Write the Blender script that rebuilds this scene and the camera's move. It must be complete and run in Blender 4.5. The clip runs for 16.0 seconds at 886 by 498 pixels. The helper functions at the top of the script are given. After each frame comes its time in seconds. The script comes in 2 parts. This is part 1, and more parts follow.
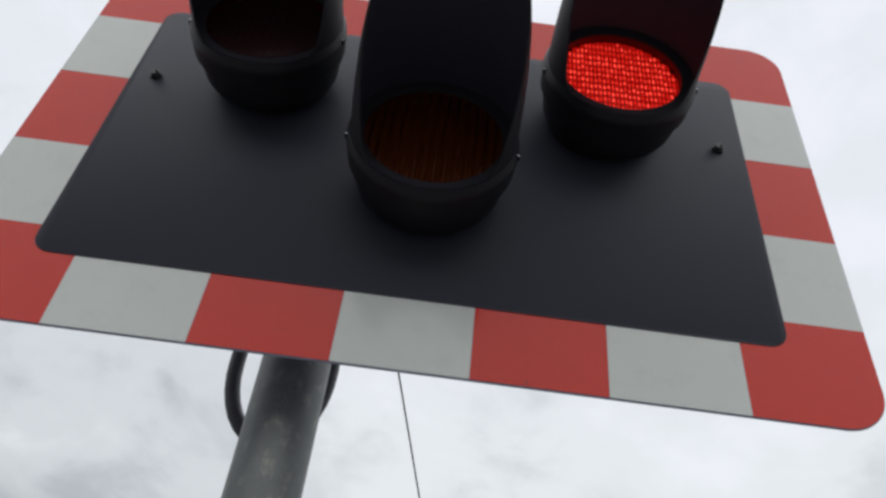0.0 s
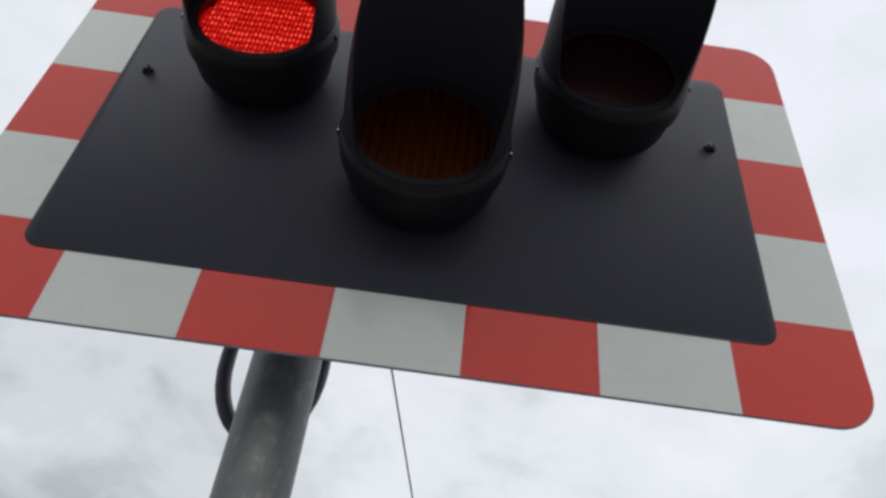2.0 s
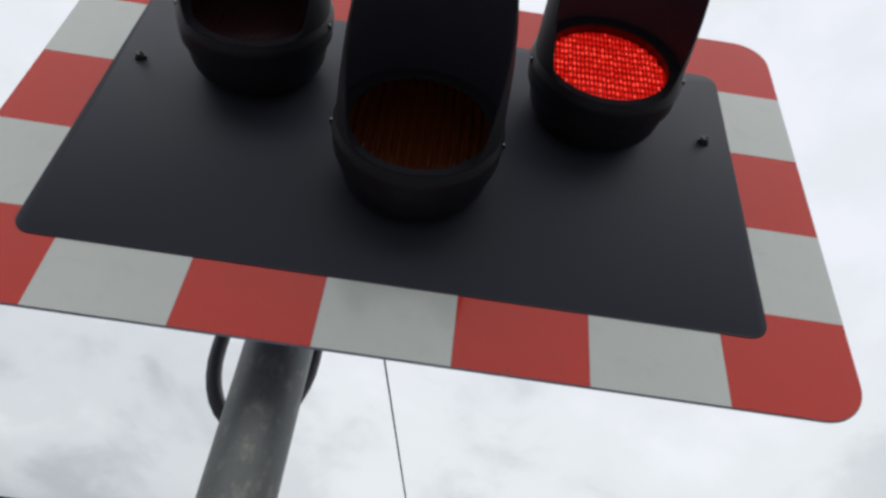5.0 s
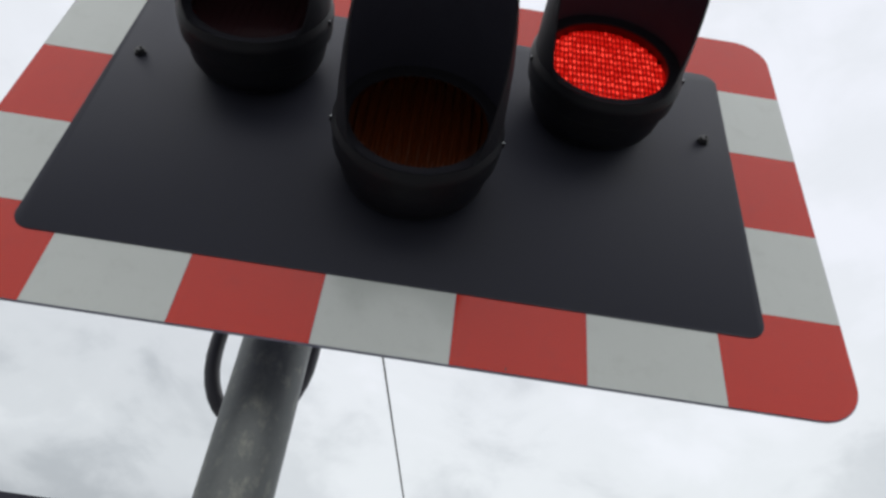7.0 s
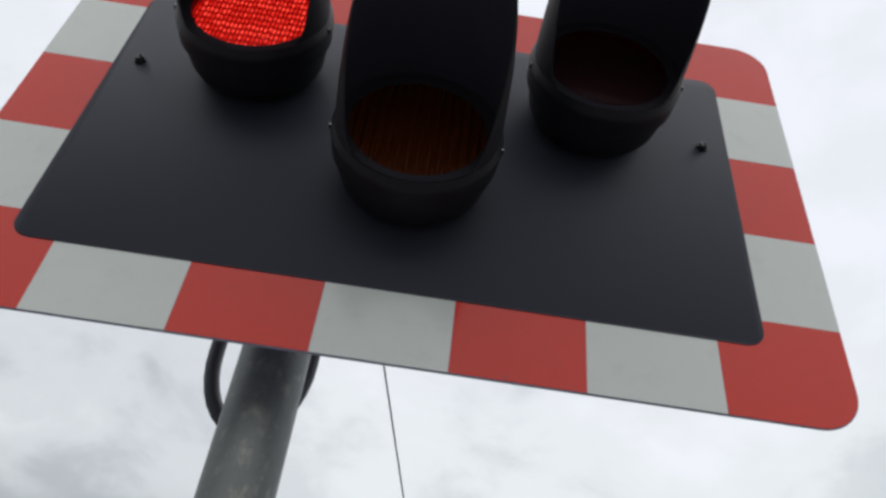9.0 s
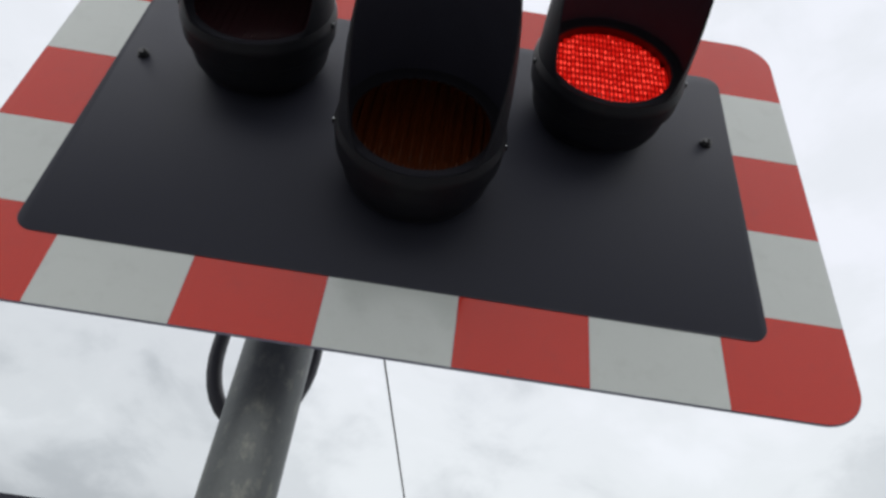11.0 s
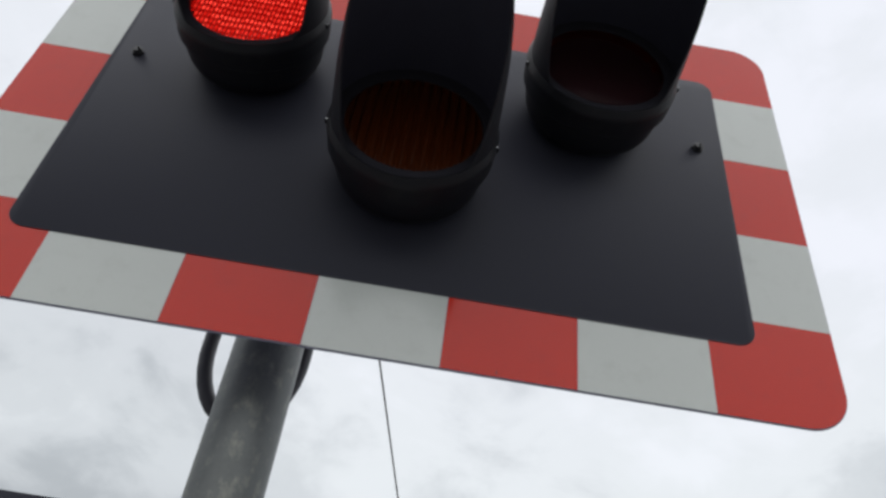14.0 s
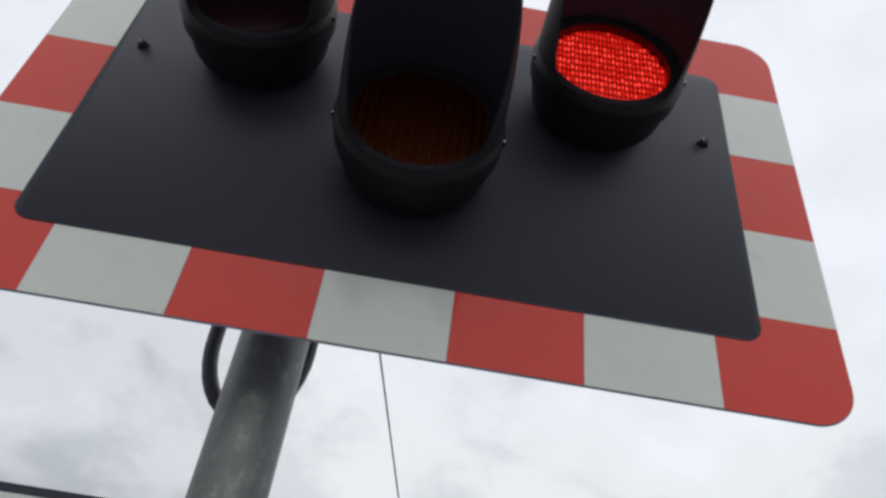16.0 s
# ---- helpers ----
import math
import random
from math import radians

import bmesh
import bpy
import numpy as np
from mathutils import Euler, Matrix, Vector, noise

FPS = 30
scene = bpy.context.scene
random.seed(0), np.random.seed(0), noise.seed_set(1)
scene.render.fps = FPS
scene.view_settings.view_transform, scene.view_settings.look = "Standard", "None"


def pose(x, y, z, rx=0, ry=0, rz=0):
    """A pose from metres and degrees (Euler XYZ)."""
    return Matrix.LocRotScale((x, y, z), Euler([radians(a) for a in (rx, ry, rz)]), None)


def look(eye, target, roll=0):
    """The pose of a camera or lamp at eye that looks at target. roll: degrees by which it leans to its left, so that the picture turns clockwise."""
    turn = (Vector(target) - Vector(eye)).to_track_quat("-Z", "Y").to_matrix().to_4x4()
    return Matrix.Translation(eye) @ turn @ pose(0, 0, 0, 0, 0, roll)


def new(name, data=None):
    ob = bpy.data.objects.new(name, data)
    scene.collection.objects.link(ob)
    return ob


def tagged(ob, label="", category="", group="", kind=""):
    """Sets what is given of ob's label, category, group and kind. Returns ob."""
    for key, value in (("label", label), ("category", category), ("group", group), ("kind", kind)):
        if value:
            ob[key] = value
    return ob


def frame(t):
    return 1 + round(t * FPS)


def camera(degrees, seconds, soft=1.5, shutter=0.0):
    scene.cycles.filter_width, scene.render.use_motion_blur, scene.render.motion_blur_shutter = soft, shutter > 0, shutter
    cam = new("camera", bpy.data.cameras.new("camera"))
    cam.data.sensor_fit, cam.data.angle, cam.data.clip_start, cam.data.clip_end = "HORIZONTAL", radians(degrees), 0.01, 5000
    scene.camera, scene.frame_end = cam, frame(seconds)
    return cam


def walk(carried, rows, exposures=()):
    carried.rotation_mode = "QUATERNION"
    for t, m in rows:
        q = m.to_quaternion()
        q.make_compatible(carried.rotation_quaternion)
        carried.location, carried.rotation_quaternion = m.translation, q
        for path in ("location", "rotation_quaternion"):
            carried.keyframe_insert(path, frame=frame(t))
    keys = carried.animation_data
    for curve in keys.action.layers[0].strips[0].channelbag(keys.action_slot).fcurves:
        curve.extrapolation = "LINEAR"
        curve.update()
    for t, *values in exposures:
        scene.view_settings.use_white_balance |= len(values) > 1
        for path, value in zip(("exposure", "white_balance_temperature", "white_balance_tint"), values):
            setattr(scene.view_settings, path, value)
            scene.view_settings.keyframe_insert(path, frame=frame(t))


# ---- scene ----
LENS = 58.12
cam = camera(LENS, 16.0, soft=2.95)
PATH = [
    (0, (0.0333, -0.8972, 1.8197), (0.0433, 0.5932, 3.1533), 7.23),
    (0.5, (0.0358, -0.8993, 1.8200), (0.0448, 0.5929, 3.1516), 7.33),
    (1, (0.0373, -0.8989, 1.8209), (0.0508, 0.5942, 3.1515), 7.32),
    (1.5, (0.0385, -0.8939, 1.8189), (0.0577, 0.5970, 3.1519), 7.21),
    (2, (0.0370, -0.8962, 1.8204), (0.0624, 0.5972, 3.1505), 7.17),
    (2.5, (0.0394, -0.8956, 1.8195), (0.0708, 0.5942, 3.1534), 7.07),
    (3, (0.0407, -0.8992, 1.8219), (0.0754, 0.5939, 3.1522), 7.06),
    (3.5, (0.0419, -0.8976, 1.8212), (0.0809, 0.5946, 3.1522), 7.05),
    (4, (0.0400, -0.8955, 1.8194), (0.0813, 0.6006, 3.1461), 7.10),
    (6.5, (0.0409, -0.8949, 1.8206), (0.0838, 0.6171, 3.1291), 7.62),
    (7, (0.0397, -0.8992, 1.8212), (0.0871, 0.6132, 3.1290), 7.57),
    (7.5, (0.0393, -0.9012, 1.8218), (0.0850, 0.6096, 3.1316), 7.70),
    (8, (0.0401, -0.9000, 1.8207), (0.0820, 0.6036, 3.1388), 7.77),
    (8.5, (0.0407, -0.9001, 1.8226), (0.0839, 0.6039, 3.1402), 7.67),
    (9, (0.0407, -0.9022, 1.8246), (0.0852, 0.6033, 3.1406), 7.54),
    (11.5, (0.0381, -0.8956, 1.8197), (0.0776, 0.6137, 3.1314), 8.04),
    (12, (0.0393, -0.8929, 1.8183), (0.0769, 0.6180, 3.1282), 8.26),
    (12.5, (0.0399, -0.8997, 1.8201), (0.0826, 0.6171, 3.1230), 8.27),
    (13, (0.0418, -0.9047, 1.8214), (0.0850, 0.6143, 3.1217), 8.38),
    (13.5, (0.0451, -0.9069, 1.8209), (0.0916, 0.6063, 3.1279), 8.36),
    (14, (0.0479, -0.9035, 1.8185), (0.0969, 0.6025, 3.1337), 8.29),
    (14.5, (0.0465, -0.9012, 1.8184), (0.1009, 0.6077, 3.1300), 8.20),
    (15, (0.0421, -0.9001, 1.8179), (0.0963, 0.6112, 3.1268), 8.31),
    (15.5, (0.0410, -0.8981, 1.8166), (0.0898, 0.6125, 3.1264), 8.49),
    (16, (0.0387, -0.9008, 1.8198), (0.0905, 0.6154, 3.1231), 8.44),
]
walk(cam, [(t, look(eye, target, roll)) for t, eye, target, roll in PATH],
     exposures=[(0.0, 0.02), (4.0, 0.03), (7.0, 0.06), (16.0, 0.07)])

# ---- world: an overcast sky, brighter overhead, with soft grey cloud ----
SUN_UP, SUN_TURN = radians(67), radians(180)
world = bpy.data.worlds.new("overcast_sky")
scene.world = world
world.use_nodes = True


class Nodes:
    """A short way to write node trees."""

    def __init__(self, tree):
        self.tree = tree
        tree.nodes.clear()

    def add(self, kind, inputs=()):
        node = self.tree.nodes.new("ShaderNode" + kind)
        for key, value in dict(inputs).items():
            if isinstance(value, bpy.types.NodeSocket):
                self.tree.links.new(value, node.inputs[key])
            else:
                node.inputs[key].default_value = value
        return node

    def ramp(self, fac, stops, mode="LINEAR"):
        node = self.add("ValToRGB", {"Fac": fac})
        node.color_ramp.interpolation = mode
        while len(node.color_ramp.elements) < len(stops):
            node.color_ramp.elements.new(0.5)
        for el, (place, col) in zip(node.color_ramp.elements, stops):
            el.position = place
            el.color = (*col, 1) if len(col) == 3 else col
        return node.outputs["Color"]

    def math(self, op, a, b=0.0):
        node = self.add("Math", {0: a, 1: b})
        node.operation = op
        return node.outputs[0]

    def mix(self, fac, a, b, blend="MIX"):
        node = self.add("Mix")
        node.data_type, node.blend_type = "RGBA", blend
        for key, value in ((0, fac), (6, a), (7, b)):
            if isinstance(value, bpy.types.NodeSocket):
                self.tree.links.new(value, node.inputs[key])
            else:
                node.inputs[key].default_value = value
        return node.outputs[2]


def build_sky():
    n = Nodes(world.node_tree)
    way = n.add("TexCoord").outputs["Generated"]
    far = n.add("Mapping", {"Vector": way, "Rotation": (0.2, 0.1, 5.3), "Scale": (1.0, 1.0, 1.7)}).outputs[0]
    big = n.add("TexNoise", {"Vector": far, "Scale": 3.2, "Detail": 4.0, "Roughness": 0.5, "Distortion": 0.15}).outputs["Fac"]
    small = n.add("TexNoise", {"Vector": far, "Scale": 7.5, "Detail": 8.0, "Roughness": 0.60, "Distortion": 0.35}).outputs["Fac"]
    lump = n.math("ADD", n.math("MULTIPLY", big, 0.6), n.math("MULTIPLY", small, 0.4))
    up = n.add("SeparateXYZ", {0: way}).outputs["Z"]
    high = n.add("MapRange", {0: up, 1: 0.38, 2: 0.78, 3: -0.015, 4: 0.24}).outputs[0]
    # The cloud is thinner, and so brighter, about the hidden sun's side of the sky.
    toward = n.add("VectorMath", {0: way, 1: Vector((0.32, 0.80, 0.50)).normalized()})
    toward.operation = "DOT_PRODUCT"
    thin = n.add("MapRange", {0: toward.outputs["Value"], 1: 0.70, 2: 1.0, 3: -0.11, 4: 0.06}).outputs[0]
    cover = n.math("ADD", n.math("ADD", lump, high), thin)
    cloud = n.ramp(cover, [(0.34, (0.50, 0.53, 0.575)), (0.47, (0.66, 0.69, 0.74)), (0.60, (0.80, 0.83, 0.885)), (0.74, (0.86, 0.885, 0.955))], "EASE")
    # An overcast sky is brightest overhead and dims to the horizon.
    dome = n.ramp(up, [(0.0, (0.25, 0.25, 0.25)), (0.38, (1.0, 1.0, 1.0)), (0.85, (1.0, 1.0, 1.0)), (1.0, (1.8, 1.8, 1.8))])
    cloud = n.mix(1.0, cloud, dome, "MULTIPLY")
    # The low cloud is a touch warmer than the high.
    cloud = n.mix(1.0, cloud, n.ramp(up, [(0.42, (1.0, 1.01, 0.985)), (0.62, (1.0, 1.0, 1.0))]), "MULTIPLY")
    sky = n.add("TexSky")
    sky.sky_type, sky.sun_disc, sky.sun_elevation, sky.sun_rotation = "NISHITA", False, SUN_UP, SUN_TURN
    blue = n.add("Background", {"Color": sky.outputs[0], "Strength": 0.05})
    grey = n.add("Background", {"Color": cloud, "Strength": SKY})
    both = n.add("MixShader", {0: 0.94, 1: blue.outputs[0], 2: grey.outputs[0]})
    out = n.add("OutputWorld")
    n.tree.links.new(both.outputs[0], out.inputs["Surface"])


SKY = 1.03
build_sky()
sun = new("sun", bpy.data.lights.new("sun", "SUN"))
sun.data.energy, sun.data.angle, sun.data.color = 1.3, radians(112), (1.0, 0.985, 0.965)
sun.matrix_world = look((0, 0, 20), (0, 9.5, -2))


# ---- materials ----
def surface(name, base, roughness=0.5, metallic=0.0, grain=60.0, spread=0.12, stain=4.0, stain_by=0.12, bump=0.05,
            coat=0.0, specular=0.5, coat_rough=0.1, dirt=None, run=1.0):
    """A painted or metal surface with fine grain, broad stains and slight relief; run under 1 draws the marks out downwards."""
    mat = bpy.data.materials.new(name)
    mat.use_nodes = True
    n = Nodes(mat.node_tree)
    place = n.add("Mapping", {"Vector": n.add("TexCoord").outputs["Object"], "Scale": (1.0, 1.0, run)}).outputs[0]
    fine = n.add("TexNoise", {"Vector": place, "Scale": grain, "Detail": 4.0, "Roughness": 0.6}).outputs["Fac"]
    broad = n.add("TexNoise", {"Vector": place, "Scale": stain, "Detail": 5.0, "Roughness": 0.6, "Distortion": 0.4}).outputs["Fac"]
    value = n.math("ADD", n.math("MULTIPLY", n.math("SUBTRACT", fine, 0.5), 2 * spread),
                   n.math("MULTIPLY", n.math("SUBTRACT", broad, 0.5), 2 * stain_by))
    value = n.math("ADD", value, 1.0)
    colour = n.mix(1.0, (*base, 1), n.add("CombineColor", {0: value, 1: value, 2: value}).outputs[0], "MULTIPLY")
    if dirt:
        spots = n.ramp(n.add("TexNoise", {"Vector": place, "Scale": dirt[1], "Detail": 7.0, "Roughness": 0.7}).outputs["Fac"],
                       [(0.52, (0, 0, 0)), (0.72, (1, 1, 1))])
        colour = n.mix(n.math("MULTIPLY", spots, dirt[2]), colour, (*dirt[0], 1))
    rough = n.math("ADD", n.math("MULTIPLY", n.math("SUBTRACT", broad, 0.5), 0.25), roughness)
    relief = n.add("Bump", {"Strength": bump, "Distance": 0.002, "Height": fine}).outputs[0]
    shader = n.add("BsdfPrincipled", {"Base Color": colour, "Roughness": rough, "Metallic": metallic, "Normal": relief,
                                      "Coat Weight": coat, "Coat Roughness": coat_rough, "Specular IOR Level": specular})
    out = n.add("OutputMaterial")
    n.tree.links.new(shader.outputs[0], out.inputs["Surface"])
    return mat


WHITE = surface("white_sheeting", (0.588, 0.612, 0.580), 0.38, grain=300, spread=0.02, stain=5, stain_by=0.05, bump=0.03, coat=0.9, coat_rough=0.13, specular=0.0, dirt=((0.33, 0.34, 0.30), 22, 0.16))
RED = surface("red_sheeting", (0.575, 0.024, 0.010), 0.34, grain=300, spread=0.03, stain=5, stain_by=0.06, bump=0.03, coat=0.7, coat_rough=0.13, specular=0.0, dirt=((0.32, 0.03, 0.025), 20, 0.18))
BACKING = surface("grey_aluminium", (0.30, 0.305, 0.40), 0.5, metallic=0.2, grain=120)
PANEL = surface("matt_black_panel", (0.0332, 0.0340, 0.0472), 0.50, specular=0.20, grain=500, spread=0.1, stain=3, stain_by=0.12, bump=0.05, dirt=((0.03, 0.03, 0.033), 30, 0.12))
HOUSING = surface("black_moulded_housing", (0.0080, 0.0080, 0.0115), 0.5, specular=0.33, grain=300, spread=0.1, stain=12, stain_by=0.2, bump=0.06, dirt=((0.04, 0.04, 0.035), 40, 0.25))
HOOD = surface("black_hood", (0.014, 0.014, 0.019), 0.6, specular=0.28, grain=260, spread=0.12, stain=9, stain_by=0.2, bump=0.08)
INSIDE = surface("dark_red_inner_wall", (0.032, 0.026, 0.036), 0.6, specular=0.2, grain=200)
# The hood's shaded inside: same black, coloured lighter to stand for veiling glare.
HOOD_LIFTED = surface("matt_black_hood_lifted", (0.046, 0.045, 0.064), 0.85, specular=0.2, grain=260, spread=0.12, stain=9, stain_by=0.2)
# Bezel black raised in colour to offset the deep shade round the lens.
RING_LIFTED = surface("dull_black_ring_lifted", (0.026, 0.025, 0.033), 0.7, specular=0.25, grain=260, spread=0.12, stain=14, stain_by=0.2)
STEEL = surface("dull_steel", (0.42, 0.43, 0.44), 0.35, metallic=0.9, grain=200)
BLACKBOLT = surface("black_bolt", (0.009, 0.009, 0.011), 0.4, grain=200)
RUBBER = surface("black_conduit", (0.055, 0.053, 0.062), 0.5, grain=250, bump=0.1)
WIRE = surface("black_wire", (0.012, 0.012, 0.014), 0.6, grain=40)
GALV = surface("galvanised_steel", (0.148, 0.155, 0.152), 0.47, metallic=0.62, grain=110, spread=0.14, stain=11, stain_by=0.42, bump=0.12,
               dirt=((0.40, 0.40, 0.33), 46, 0.5), run=0.7)
SKIRT = surface("red_plastic", (0.045, 0.004, 0.004), 0.4, grain=150)
TIMBER = surface("weathered_timber", (0.13, 0.10, 0.075), 0.85, grain=30, spread=0.25, stain=3, stain_by=0.25, bump=0.3)
CONCRETE = surface("weathered_concrete", (0.14, 0.14, 0.138), 0.9, grain=90, spread=0.4, stain=0.8, stain_by=0.25, bump=0.6)


def lens_cover(name, tint, gloss):
    """Thin moulded lens: lets the light through tinted, with a faint sheen."""
    mat = bpy.data.materials.new(name)
    mat.use_nodes = True
    n = Nodes(mat.node_tree)
    thin = n.add("BsdfTransparent", {"Color": (*tint, 1)})
    milky = n.add("BsdfTranslucent", {"Color": (0.5, 0.02, 0.015, 1)})
    clear = n.add("MixShader", {0: 0.02, 1: thin.outputs[0], 2: milky.outputs[0]})
    shine = n.add("BsdfGlossy", {"Color": (0.9, 0.9, 0.9, 1), "Roughness": 0.25})
    both = n.add("MixShader", {0: gloss, 1: clear.outputs[0], 2: shine.outputs[0]})
    out = n.add("OutputMaterial")
    n.tree.links.new(both.outputs[0], out.inputs["Surface"])
    return mat


def glow(name, low, high, strength):
    """Red light-emitting diodes, each a little brighter or dimmer than the next."""
    mat = bpy.data.materials.new(name)
    mat.use_nodes = True
    n = Nodes(mat.node_tree)
    chance = n.add("NewGeometry").outputs["Random Per Island"]
    shader = n.add("Emission", {"Color": n.ramp(chance, [(0.0, low), (1.0, high)]), "Strength": strength})
    out = n.add("OutputMaterial")
    n.tree.links.new(shader.outputs[0], out.inputs["Surface"])
    return mat


RED_COVER = lens_cover("red_lens", (0.95, 0.62, 0.60), 0.007)
DIODE = glow("red_diode", (0.72, 0.018, 0.012), (1.35, 0.11, 0.075), 1.0)
DIODE_BASE = glow("red_diode_backing", (0.30, 0.004, 0.003), (0.42, 0.008, 0.005), 1.0)
AMBER = surface("amber_lens", (0.080, 0.016, 0.002), 0.36, specular=0.2, grain=200, spread=0.1, stain=30, stain_by=0.2, bump=0.02)


# ---- mesh helpers ----
def part(name, bm, material, parent=None, label="", smooth=0.0):
    """Links a bmesh as one mesh object under a thing or a part."""
    bmesh.ops.recalc_face_normals(bm, faces=bm.faces[:])
    mesh = bpy.data.meshes.new(name)
    bm.to_mesh(mesh)
    bm.free()
    mesh.materials.append(material)
    if smooth:
        for p in mesh.polygons:
            p.use_smooth = True
        mesh.set_sharp_from_angle(angle=radians(smooth))
    ob = new(name, mesh)
    ob.parent = parent
    return tagged(ob, label)


def rounded(x0, z0, x1, z1, radii, steps=10):
    """Outline in x and z with the corner radii (lower left, lower right, upper right, upper left)."""
    spots = [(x0, z0, 180), (x1, z0, 270), (x1, z1, 0), (x0, z1, 90)]
    line = []
    for (x, z, a), r in zip(spots, radii):
        if r <= 0:
            line.append((x, z))
            continue
        cx, cz = x + (r if x == x0 else -r), z + (r if z == z0 else -r)
        for k in range(steps + 1):
            b = radians(a + 90 * k / steps)
            line.append((cx + r * math.cos(b), cz + r * math.sin(b)))
    return line


def plate(bm, line, front, back, ease=0.0):
    """A flat sheet with the outline, its front at y = front; ease rounds its front edge."""
    cx, cz = sum(p[0] for p in line) / len(line), sum(p[1] for p in line) / len(line)

    def ring(y, inset):
        vs = []
        for x, z in line:
            dx, dz = x - cx, z - cz
            vs.append(bm.verts.new((x - math.copysign(min(inset, abs(dx)), dx), y, z - math.copysign(min(inset, abs(dz)), dz))))
        return vs

    rings = [ring(front, ease), ring(front + ease, 0.0), ring(back, 0.0)] if ease else [ring(front, 0), ring(back, 0)]
    for a, b in zip(rings, rings[1:]):
        for k in range(len(a)):
            bm.faces.new((a[k], a[k - 1], b[k - 1], b[k]))
    bm.faces.new(rings[0])
    bm.faces.new(rings[-1][::-1])
    return bm


def turned(bm, profile, steps=64, centre=(0, 0, 0), close=False):
    """A body of revolution round the y axis; profile of (radius, y)."""
    cx, cy, cz = centre
    rings = []
    for r, y in profile:
        if r < 1e-6:
            rings.append([bm.verts.new((cx, cy + y, cz))])
        else:
            rings.append([bm.verts.new((cx + r * math.cos(2 * math.pi * k / steps), cy + y, cz + r * math.sin(2 * math.pi * k / steps)))
                          for k in range(steps)])
    pairs = list(zip(rings, rings[1:])) + ([(rings[-1], rings[0])] if close else [])
    for a, b in pairs:
        for k in range(steps):
            if len(a) == 1 and len(b) == 1:
                continue
            if len(a) == 1:
                bm.faces.new((a[0], b[k], b[k - 1]))
            elif len(b) == 1:
                bm.faces.new((a[k], a[k - 1], b[0]))
            else:
                bm.faces.new((a[k], a[k - 1], b[k - 1], b[k]))
    return bm


def block(bm, x0, x1, y0, y1, z0, z1, ease=0.0):
    made = bmesh.ops.create_cube(bm, size=1.0, matrix=Matrix.Translation(((x0 + x1) / 2, (y0 + y1) / 2, (z0 + z1) / 2))
                                 @ Matrix.Diagonal((x1 - x0, y1 - y0, z1 - z0, 1)))
    if ease:
        edges = list({e for v in made["verts"] for e in v.link_edges})
        bmesh.ops.bevel(bm, geom=edges, offset=ease, segments=2, affect="EDGES", profile=0.6)
    return bm


def tube(bm, points, radius, steps=16):
    """A round bar along a line of points."""
    pts = [Vector(p) for p in points]
    side = None
    rings = []
    for k, p in enumerate(pts):
        way = (pts[min(k + 1, len(pts) - 1)] - pts[max(k - 1, 0)]).normalized()
        side = (way.orthogonal() if side is None else side - way * side.dot(way)).normalized()
        other = way.cross(side)
        rings.append([bm.verts.new(p + radius * (math.cos(a) * side + math.sin(a) * other))
                      for a in (2 * math.pi * j / steps for j in range(steps))])
    for a, b in zip(rings, rings[1:]):
        for j in range(steps):
            bm.faces.new((a[j], a[j - 1], b[j - 1], b[j]))
    bm.faces.new(rings[0])
    bm.faces.new(rings[-1][::-1])
    return bm


# ---- the ground ----
def build_ground():
    bm = bmesh.new()
    bmesh.ops.create_grid(bm, x_segments=24, y_segments=24, size=1500)
    tagged(part("ground", bm, CONCRETE), "weathered grey concrete ground under the crossing signal", "ground", kind="structure")


# ---- the signal's backing board ----
FLOOR, TOP = 2.3976, 3.276
HALF = 0.6681
PANEL_X, PANEL_LOW, PANEL_HIGH = 0.5491, 2.5182, 3.143
ROWS = (2.3976, 2.5673, 2.7429, 2.9246, 3.1001, 3.276)
STRIPES = (-0.4777, -0.2832, -0.0921, 0.0952, 0.2832, 0.4752)


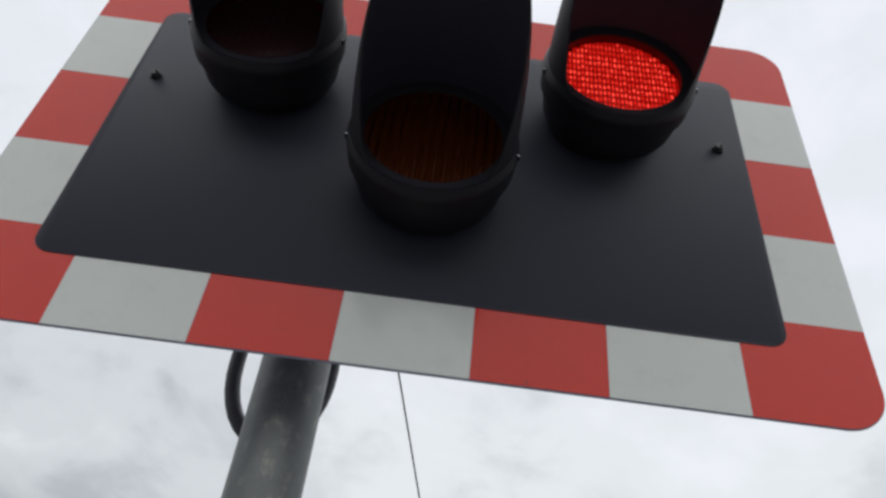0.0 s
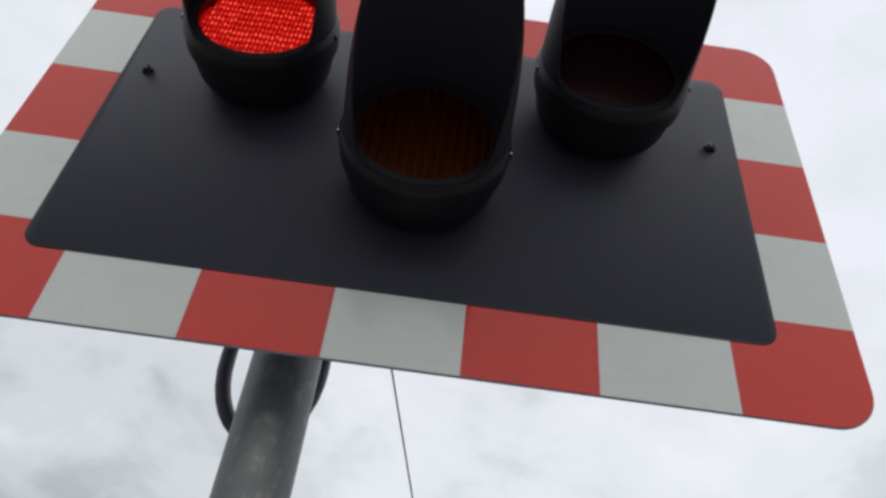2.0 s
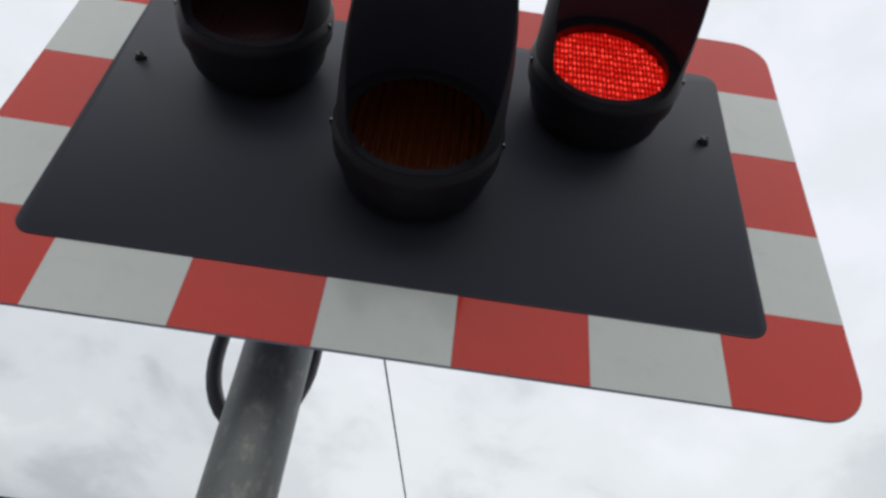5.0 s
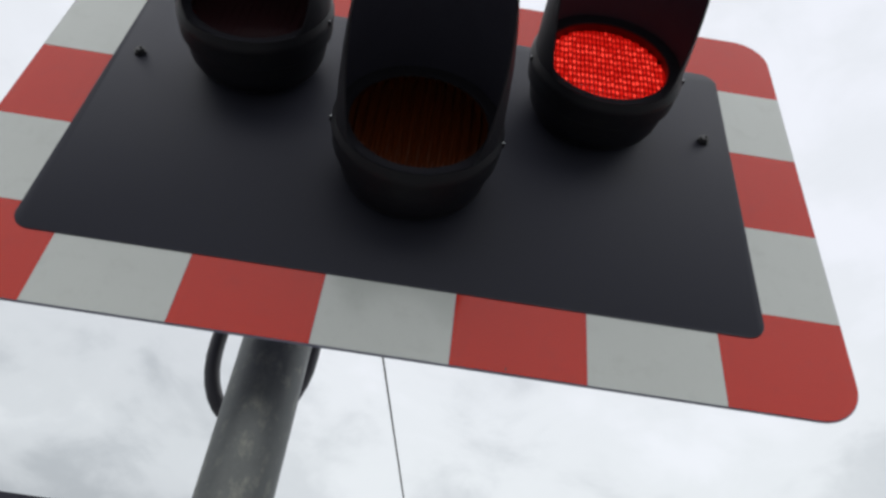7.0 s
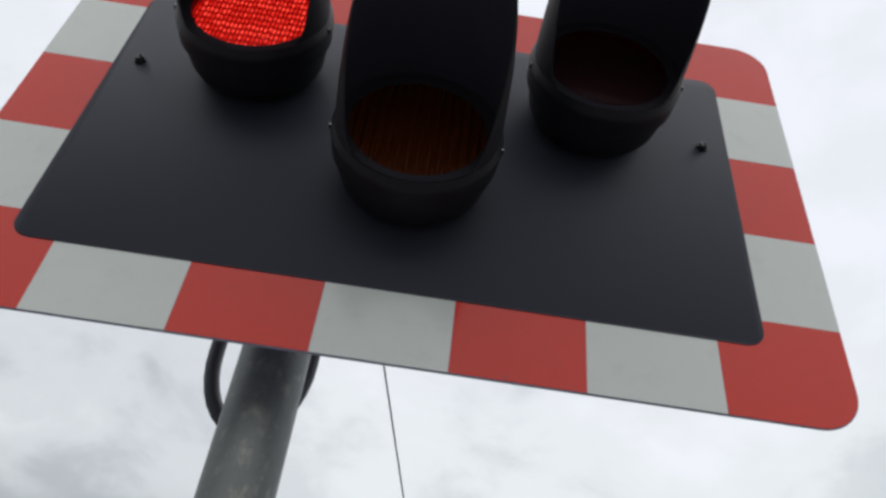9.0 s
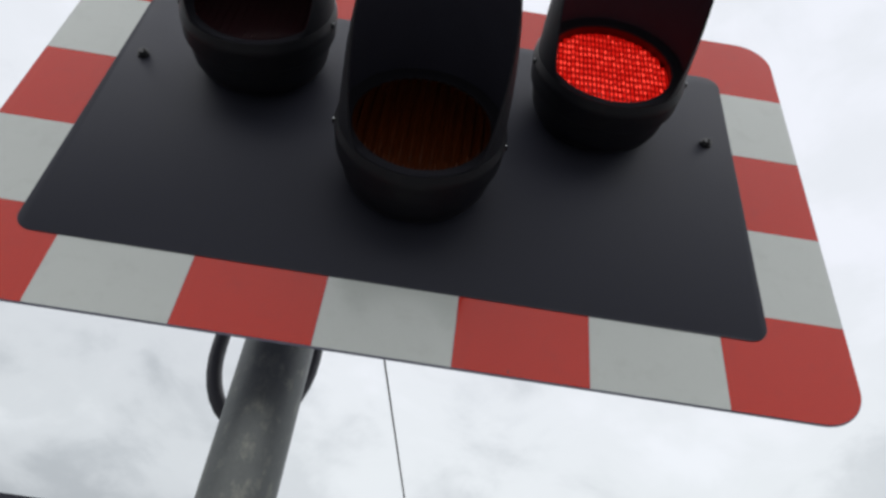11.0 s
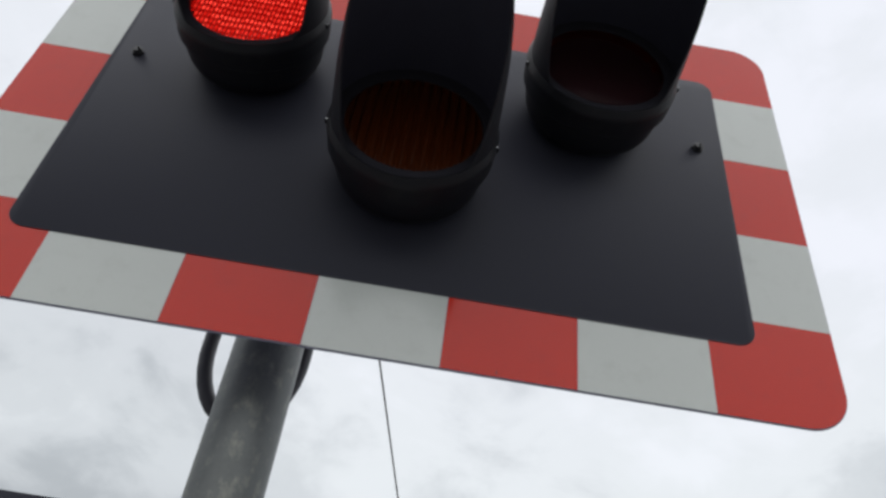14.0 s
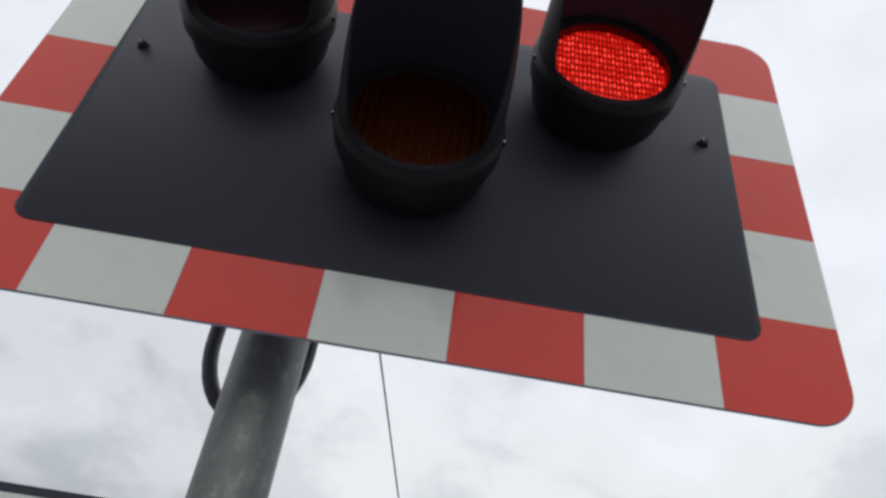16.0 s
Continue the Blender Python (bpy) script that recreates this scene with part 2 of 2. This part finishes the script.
def build_board():
    board = tagged(new("backing_board"), "red and white chequered signal board with black centre panel", "signal board")
    part("sheet", plate(bmesh.new(), rounded(-HALF, FLOOR, HALF, TOP, (0.066,) * 4), 0.0, 0.0035, 0.0008), BACKING, board, "grey aluminium sheet with bare edges")
    edges = [-HALF, *STRIPES, HALF]
    inner_x, inner_low, inner_high = PANEL_X - 0.012, PANEL_LOW + 0.012, PANEL_HIGH - 0.012

    def sheet(x0, z0, x1, z1, red, corners=(0, 0, 0, 0)):
        e = 0.0003
        part("red_panel" if red else "white_panel", plate(bmesh.new(), rounded(x0 + e, z0 + e, x1 - e, z1 - e, corners), -0.0008, 0.0001),
             RED if red else WHITE, board)

    lip = 0.0012
    for k in range(1, 6):
        sheet(edges[k], FLOOR + lip, edges[k + 1], inner_low, k % 2 == 0)
        sheet(edges[k], inner_high, edges[k + 1], TOP - lip, k % 2 == 0)
    for k in range(1, 4):
        sheet(-HALF + lip, ROWS[k], -inner_x, ROWS[k + 1], k % 2 == 0)
        sheet(inner_x, ROWS[k], HALF - lip, ROWS[k + 1], k % 2 == 0)

    # Corner pieces are an L round the black panel.
    for sx, sz in ((-1, -1), (1, -1), (1, 1), (-1, 1)):
        zo = FLOOR + lip if sz < 0 else TOP - lip
        zi = inner_low if sz < 0 else inner_high
        zr = ROWS[1] if sz < 0 else ROWS[4]
        xo, xi, xr = HALF - lip, inner_x, abs(STRIPES[0] if sx < 0 else STRIPES[-1])
        r = 0.065
        arm = [(sx * xr, zo)]
        for k in range(11):
            b = radians(90 * k / 10)
            arm.append((sx * (xo - r + r * math.sin(b)), zo - sz * (r - r * math.cos(b))))
        arm += [(sx * xo, zi), (sx * xi, zi), (sx * xr, zi)]
        side = [(sx * xi, zi), (sx * xo, zi), (sx * xo, zr), (sx * xi, zr)]
        bm = bmesh.new()
        for line in (arm, side):
            front = [bm.verts.new((x, -0.0008, z)) for x, z in line]
            back = [bm.verts.new((x, 0.0001, z)) for x, z in line]
            bm.faces.new(front), bm.faces.new(back[::-1])
            for k in range(len(line)):
                bm.faces.new((front[k], front[k - 1], back[k - 1], back[k]))
        part("red_panel", bm, RED, board)
    part("centre_panel", plate(bmesh.new(), rounded(-PANEL_X + 0.004, PANEL_LOW, PANEL_X - 0.001, PANEL_HIGH, (0.03,) * 4), -0.0019, -0.0010, 0.0002), PANEL, board,
         "matt black centre panel with rounded corners", 40)
    for x in (-0.504, 0.502):
        bm = turned(bmesh.new(), [(0, -0.0120), (0.0075, -0.0118), (0.0085, -0.0105), (0.0085, -0.0075), (0.0112, -0.0072), (0.0112, -0.0017), (0, -0.0017)], 6, (x, 0, 2.941))
        bolt = part("bolt", bm, BLACKBOLT, board, "black hexagon bolt")
        part("stud", tube(bmesh.new(), [(x + 0.002, -0.011, 2.941), (x + 0.003, -0.0155, 2.9413)], 0.0019, 10), BLACKBOLT, bolt)
    part("scuff", plate(bmesh.new(), [(0.1708, 2.4025), (0.1728, 2.4025), (0.1720, 2.4085), (0.1715, 2.4085)], -0.0011, -0.0007), BLACKBOLT, board, "small dark scuff")
    # Rails and clamps that hold the board to the post.
    for z in (2.62, 3.03):
        part("rail", block(bmesh.new(), -0.45, 0.45, 0.0035, 0.035, z - 0.02, z + 0.02, 0.003), BACKING, board)
        bm = turned(bmesh.new(), [(0.0545, -0.02), (0.0605, -0.02), (0.0605, 0.02), (0.0545, 0.02)], 40, close=True)
        bmesh.ops.rotate(bm, verts=bm.verts, matrix=Matrix.Rotation(radians(90), 3, "X"))
        bmesh.ops.translate(bm, verts=bm.verts, vec=(POST_X, POST_Y, z))
        part("clamp", bm, STEEL, board)
        part("clamp_arm", block(bmesh.new(), POST_X - 0.025, POST_X + 0.025, 0.034, POST_Y - 0.054, z - 0.018, z + 0.018, 0.002), STEEL, board)


POST_X, POST_Y, POST_R = -0.1604, 0.150, 0.0522


def build_post():
    post = tagged(new("signal_post"), "weathered galvanised steel post behind the signal board", "post")
    bm = bmesh.new()
    steps, rows = 48, 60
    rings = [[bm.verts.new((POST_X + POST_R * math.cos(2 * math.pi * k / steps), POST_Y + POST_R * math.sin(2 * math.pi * k / steps), 3.16 * j / rows))
              for k in range(steps)] for j in range(rows + 1)]
    for a, b in zip(rings, rings[1:]):
        for k in range(steps):
            bm.faces.new((a[k - 1], a[k], b[k], b[k - 1]))
    bm.faces.new(rings[0][::-1]), bm.faces.new(rings[-1])
    part("tube", bm, GALV, post, smooth=40)
    bm = turned(bmesh.new(), [(0, -0.004), (0.045, -0.004), (0.056, 0.0), (0.056, 0.03), (0.0532, 0.03), (0.0532, 0.001), (0, 0.001)], 32)
    bmesh.ops.rotate(bm, verts=bm.verts, matrix=Matrix.Rotation(radians(-90), 3, "X"))
    bmesh.ops.translate(bm, verts=bm.verts, vec=(POST_X, POST_Y, 3.162))
    part("cap", bm, BLACKBOLT, post)
    part("base_flange", block(bmesh.new(), POST_X - 0.12, POST_X + 0.12, POST_Y - 0.12, POST_Y + 0.12, 0.0, 0.014, 0.003), GALV, post)


def build_loop():
    """The conduit hangs in a U behind the post from the back of the board."""
    bm = bmesh.new()
    y, x0, r, z0 = 0.235, -0.1945, 0.0772, 2.525
    pts = [(x0 - r - 0.012, 0.012, 2.74), (x0 - r - 0.012, 0.08, 2.735), (x0 - r - 0.010, 0.16, 2.70), (x0 - r - 0.004, 0.22, 2.63), (x0 - r, y, 2.56)]
    pts += [(x0 - r * math.cos(a), y, z0 - 0.135 * math.sin(a)) for a in (math.pi * k / 16 for k in range(17))]
    pts += [(x0 + r, y, 2.56), (x0 + r + 0.002, 0.22, 2.63), (x0 + r + 0.004, 0.16, 2.70), (x0 + r + 0.004, 0.08, 2.735), (x0 + r + 0.004, 0.012, 2.74)]
    loop = tagged(new("cable_conduit"), "black flexible conduit looped behind the steel post", "conduit")
    part("hose", tube(bm, pts, 0.0126, 20), RUBBER, loop, smooth=50)
    for x in (pts[0][0], pts[-1][0]):
        part("gland", turned(bmesh.new(), [(0, 0.005), (0.021, 0.005), (0.021, 0.018), (0.016, 0.026), (0, 0.026)], 20, (x, 0, 2.74)), BLACKBOLT, loop)


def build_low_sign():
    sign = tagged(new("lower_sign"), "white sign plate with a black border on the signal post", "sign")
    x0, x1, z0, z1 = POST_X - 0.40, POST_X + 0.40, 1.74, 2.1755
    part("border", plate(bmesh.new(), rounded(x0, z0, x1, z1, (0.03,) * 4), 0.0712, 0.0745, 0.0006), PANEL, sign, "black border")
    part("face", plate(bmesh.new(), rounded(x0 + 0.0125, z0 + 0.0125, x1 - 0.0125, z1 - 0.0125, (0.022,) * 4), 0.0700, 0.0713), WHITE, sign, "white sheeting face")
    for z in (1.84, 2.08):
        part("clamp_arm", block(bmesh.new(), POST_X - 0.03, POST_X + 0.03, 0.0744, POST_Y - 0.05, z - 0.015, z + 0.015, 0.002), STEEL, sign)


# ---- signal heads ----
LEFT_LAMP, RIGHT_LAMP, AMBER_LAMP = (-0.3000, 2.971), (0.2970, 2.9645), (0.0036, 2.738)
PITCH = 0.0071
STRIPS = []


def build_hood(head, lean=0.0):
    """A tunnel hood round the lens, cut away below, deeper at the top; lean bends its tip aside and narrows it."""
    bm = bmesh.new()
    rows, steps = 26, 56
    length = 0.31

    def shell(offset):
        grid = []
        for j in range(rows + 1):
            s = j / rows
            y = -0.104 - length * s
            out = length * s / 0.25
            r = 0.1248 - 0.0035 * out - 0.0165 * min(out, 1.1) ** 3 - lean * out + offset
            low = 40 - 34 * out ** 1.1 + 26 * math.exp(-out / 0.04)
            grid.append([bm.verts.new((r * math.cos(a) + lean * out, y, r * math.sin(a)))
                         for a in (radians(-low + (180 + 2 * low) * k / steps) for k in range(steps + 1))])
        return grid

    outer, inner = shell(0.0), shell(-0.0028)
    for g, flip in ((outer, False), (inner, True)):
        for j in range(rows):
            for k in range(steps):
                q = (g[j][k], g[j][k + 1], g[j + 1][k + 1], g[j + 1][k])
                bm.faces.new(q[::-1] if flip else q).material_index = int(flip)
    for k in range(steps):
        for j in (0, rows):
            bm.faces.new((outer[j][k], outer[j][k + 1], inner[j][k + 1], inner[j][k]))
    for j in range(rows):
        for k in (0, steps):
            bm.faces.new((outer[j][k], outer[j + 1][k], inner[j + 1][k], inner[j][k]))
    hood = part("hood", bm, HOOD, head, "long matt black tunnel hood", 40)
    # The inner faces take the black with glare light put into its colour.
    hood.data.materials.append(HOOD_LIFTED)
    return hood


def build_head(x, z, amber):
    word = "amber" if amber else "red"
    head = tagged(new("signal_lamp"), "round black %s signal lamp with a long tunnel hood" % word, "signal lamp", "crossing signal lamps")
    head.matrix_basis = pose(x, -0.010, z)
    part("housing", turned(bmesh.new(), [(0.074, 0.09), (0.074, 0.0086), (0.084, 0.0084), (0.098, 0.002), (0.1085, -0.008), (0.1148, -0.021), (0.1178, -0.036), (0.1190, -0.052),
                                         (0.1196, -0.084), (0.1196, -0.098), (0.1125, -0.098), (0.110, -0.07), (0.095, -0.045), (0.068, -0.03), (0.068, 0.09)], 72, close=True),
         HOUSING, head, "", 35)
    part("back_cover", turned(bmesh.new(), [(0, 0.098), (0.07, 0.098), (0.078, 0.092), (0.078, 0.082), (0, 0.082)], 48), HOUSING, head, "", 35)
    part("bezel", turned(bmesh.new(), [(0.1196, -0.066), (0.1250, -0.0655), (0.1276, -0.068), (0.1282, -0.074), (0.1286, -0.090), (0.1296, -0.0945), (0.1303, -0.101), (0.1294, -0.109),
                                       (0.1268, -0.112), (0.1262, -0.1165), (0.1248, -0.1185), (0.1225, -0.1180), (0.1200, -0.1170), (0.1200, -0.104)], 80, close=True),
         HOUSING, head, "black clamping ring round the lens", 35)
    # The bezel's inner face, split off so its lighter colour lifts the shade.
    part("bezel_inner_ring", turned(bmesh.new(), [(0.1202, -0.1168), (0.112, -0.1150), (0.1065, -0.1150), (0.1040, -0.1135), (0.1040, -0.109), (0.1202, -0.104)], 80, close=True),
         RING_LIFTED, head, "dull black inner ring of the bezel, coloured lighter against its shade", 35)
    for a in (-9, 189):
        px, pz = 0.1302 * math.cos(radians(a)), 0.1302 * math.sin(radians(a))
        bm = block(bmesh.new(), -0.0028, 0.0022, -0.1105, -0.1020, -0.003, 0.003, 0.001)
        bmesh.ops.rotate(bm, verts=bm.verts, matrix=Matrix.Rotation(radians(-a), 3, "Y"))
        bmesh.ops.translate(bm, verts=bm.verts, vec=(px, 0, pz))
        clip = part("clip", bm, HOUSING, head)
        part("screw", turned(bmesh.new(), [(0, -0.1110), (0.0014, -0.1107), (0.0016, -0.1085), (0, -0.1085)], 12, (px, 0, pz)), STEEL, clip, "small bright screw")
    build_hood(head, 0.005 if amber else 0.0)
    if amber:
        bm = bmesh.new()
        n, rim = 224, 0.1036
        verts = {}
        for i in range(n + 1):
            for j in range(29):
                u = -1 + 2 * i / n
                half = math.sqrt(max(0.0, 1 - u * u))
                w = (-1 + 2 * j / 28) * half
                dome = 0.012 * (1 - u * u - w * w)
                rib = 0.0048 * (1 - 2 * abs(math.sin(math.pi * u * rim / 0.0149)))
                verts[i, j] = bm.verts.new((u * rim, -0.1105 - dome - rib * min(1, 6 * (1 - u * u - w * w)), w * rim))
        for i in range(n):
            for j in range(28):
                bm.faces.new((verts[i, j], verts[i + 1, j], verts[i + 1, j + 1], verts[i, j + 1]))
        bmesh.ops.remove_doubles(bm, verts=bm.verts, dist=1e-5)
        part("lens", bm, AMBER, head, "unlit ribbed amber lens", 60)
        return
    dome = [(0.1036 * math.sin(radians(a)), -0.1115 - 0.011 * math.cos(radians(a))) for a in range(90, 0, -10)] + [(0, -0.1235)]
    part("lens", turned(bmesh.new(), dome, 64), RED_COVER, head, "clear red moulded lens", 60)
    part("lens_skirt", turned(bmesh.new(), [(0.1034, -0.1112), (0.1034, -0.0965), (0.1050, -0.0965), (0.1050, -0.1085)], 64, close=True), SKIRT, head, "red plastic rim behind the lens", 40)
    # Upright strips of diodes behind the lens; each turns on its own axis to show its lit or its dark face.
    chance = random.Random(5 if x < 0 else 9)
    count, reach = 15, 0.1028
    for k in range(count):
        x0 = (k - (count - 1) / 2) * 2 * PITCH
        half = math.sqrt(max(0.0, reach ** 2 - max(0.0, abs(x0) - PITCH * 0.2) ** 2))
        bm = block(bmesh.new(), -PITCH + 0.0001, PITCH - 0.0001, -0.0009, 0.0012, -half, half)
        for f in bm.faces:
            f.material_index = 0
        old = set(bm.faces)
        for col in (-0.5, 0.5):
            block(bm, (col - 0.40) * PITCH, (col + 0.40) * PITCH, -0.0014, -0.0010, -half + 0.0005, half - 0.0005)
        for f in set(bm.faces) - old:
            f.material_index = 1
        old = set(bm.faces)
        for col in (-0.5, 0.5):
            rise = chance.uniform(-0.0016, 0.0016)
            for j in range(-6, 7):
                px, pz = col * PITCH + chance.uniform(-0.0004, 0.0004), j * 0.0165 + rise + chance.uniform(-0.0011, 0.0011)
                if math.hypot(x0 + px, pz) > 0.0985 or chance.random() < 0.004:
                    continue
                first = len(bm.verts)
                wide = chance.uniform(0.85, 1.12)
                turned(bm, [(0, -0.0034), (0.0015 * wide, -0.0030), (0.0026 * wide, -0.0014)], 8, (px, 0, pz))
                bm.verts.ensure_lookup_table()
                for v in bm.verts[first:]:
                    v.co.z = pz + (v.co.z - pz) * 2.0
        for f in set(bm.faces) - old:
            f.material_index = 2
        strip = part("diode_strip", bm, INSIDE, head, "upright strip of glowing red diodes")
        strip.data.materials.append(DIODE_BASE)
        strip.data.materials.append(DIODE)
        STRIPS.append((strip, x0, x < 0))


# The lit lamp changes sides at these times; the right-hand one is lit first.
CHANGES = (0.36, 0.77, 1.17, 1.57, 1.97, 2.44, 2.84, 3.25, 3.66, 4.06, 4.49, 4.92, 5.35, 5.78, 6.21, 6.65, 7.06, 7.46, 7.86, 8.26, 8.67, 9.16,
           9.57, 9.98, 10.40, 10.81, 11.22, 11.65, 12.06, 12.47, 12.96, 13.36, 13.76, 14.20, 14.64, 15.04, 15.45, 15.86)


def motions():
    for strip, x0, left in STRIPS:
        side = 1 if left else 0
        place = (x0, -0.0965, 0)
        rows = [(0.0, pose(*place, 0, 0, 178.0 * side))]
        for change in CHANGES:
            f = round(change * FPS) - 1
            rows += [((f + k) / FPS, pose(*place, 0, 0, 178.0 * side + (89.0 * k if side == 0 else -89.0 * k))) for k in range(3)]
            side = 1 - side
        rows.append((16.0, pose(*place, 0, 0, 178.0 * side)))
        walk(strip, rows)


def build_wire():
    a, far = Vector((-0.8766, 3.9990, 7.5811)), Vector((2.7619, 25.6186, 5.7720))
    pts = [tuple(a + (far - a) * k / 24) for k in range(25)]
    wire = part("overhead_wire", tube(bmesh.new(), pts, 0.0125, 8), WIRE)
    tagged(wire, "thin black overhead wire across the cloudy sky", "wire")
    for (x, y, z), low in ((pts[0], 0.115), (pts[-1], 0.13)):
        bm = bmesh.new()
        bmesh.ops.create_cone(bm, cap_ends=True, segments=20, radius1=low, radius2=0.09, depth=z + 0.05, matrix=Matrix.Translation((x, y, (z + 0.05) / 2)))
        tagged(part("utility_pole", bm, TIMBER, None, "", 40), "weathered brown timber pole holding the overhead wire", "pole", "poles of the overhead wire")


build_ground()
build_post()
build_board()
build_loop()
build_low_sign()
build_head(*LEFT_LAMP, False)
build_head(*RIGHT_LAMP, False)
build_head(*AMBER_LAMP, True)
build_wire()
motions()
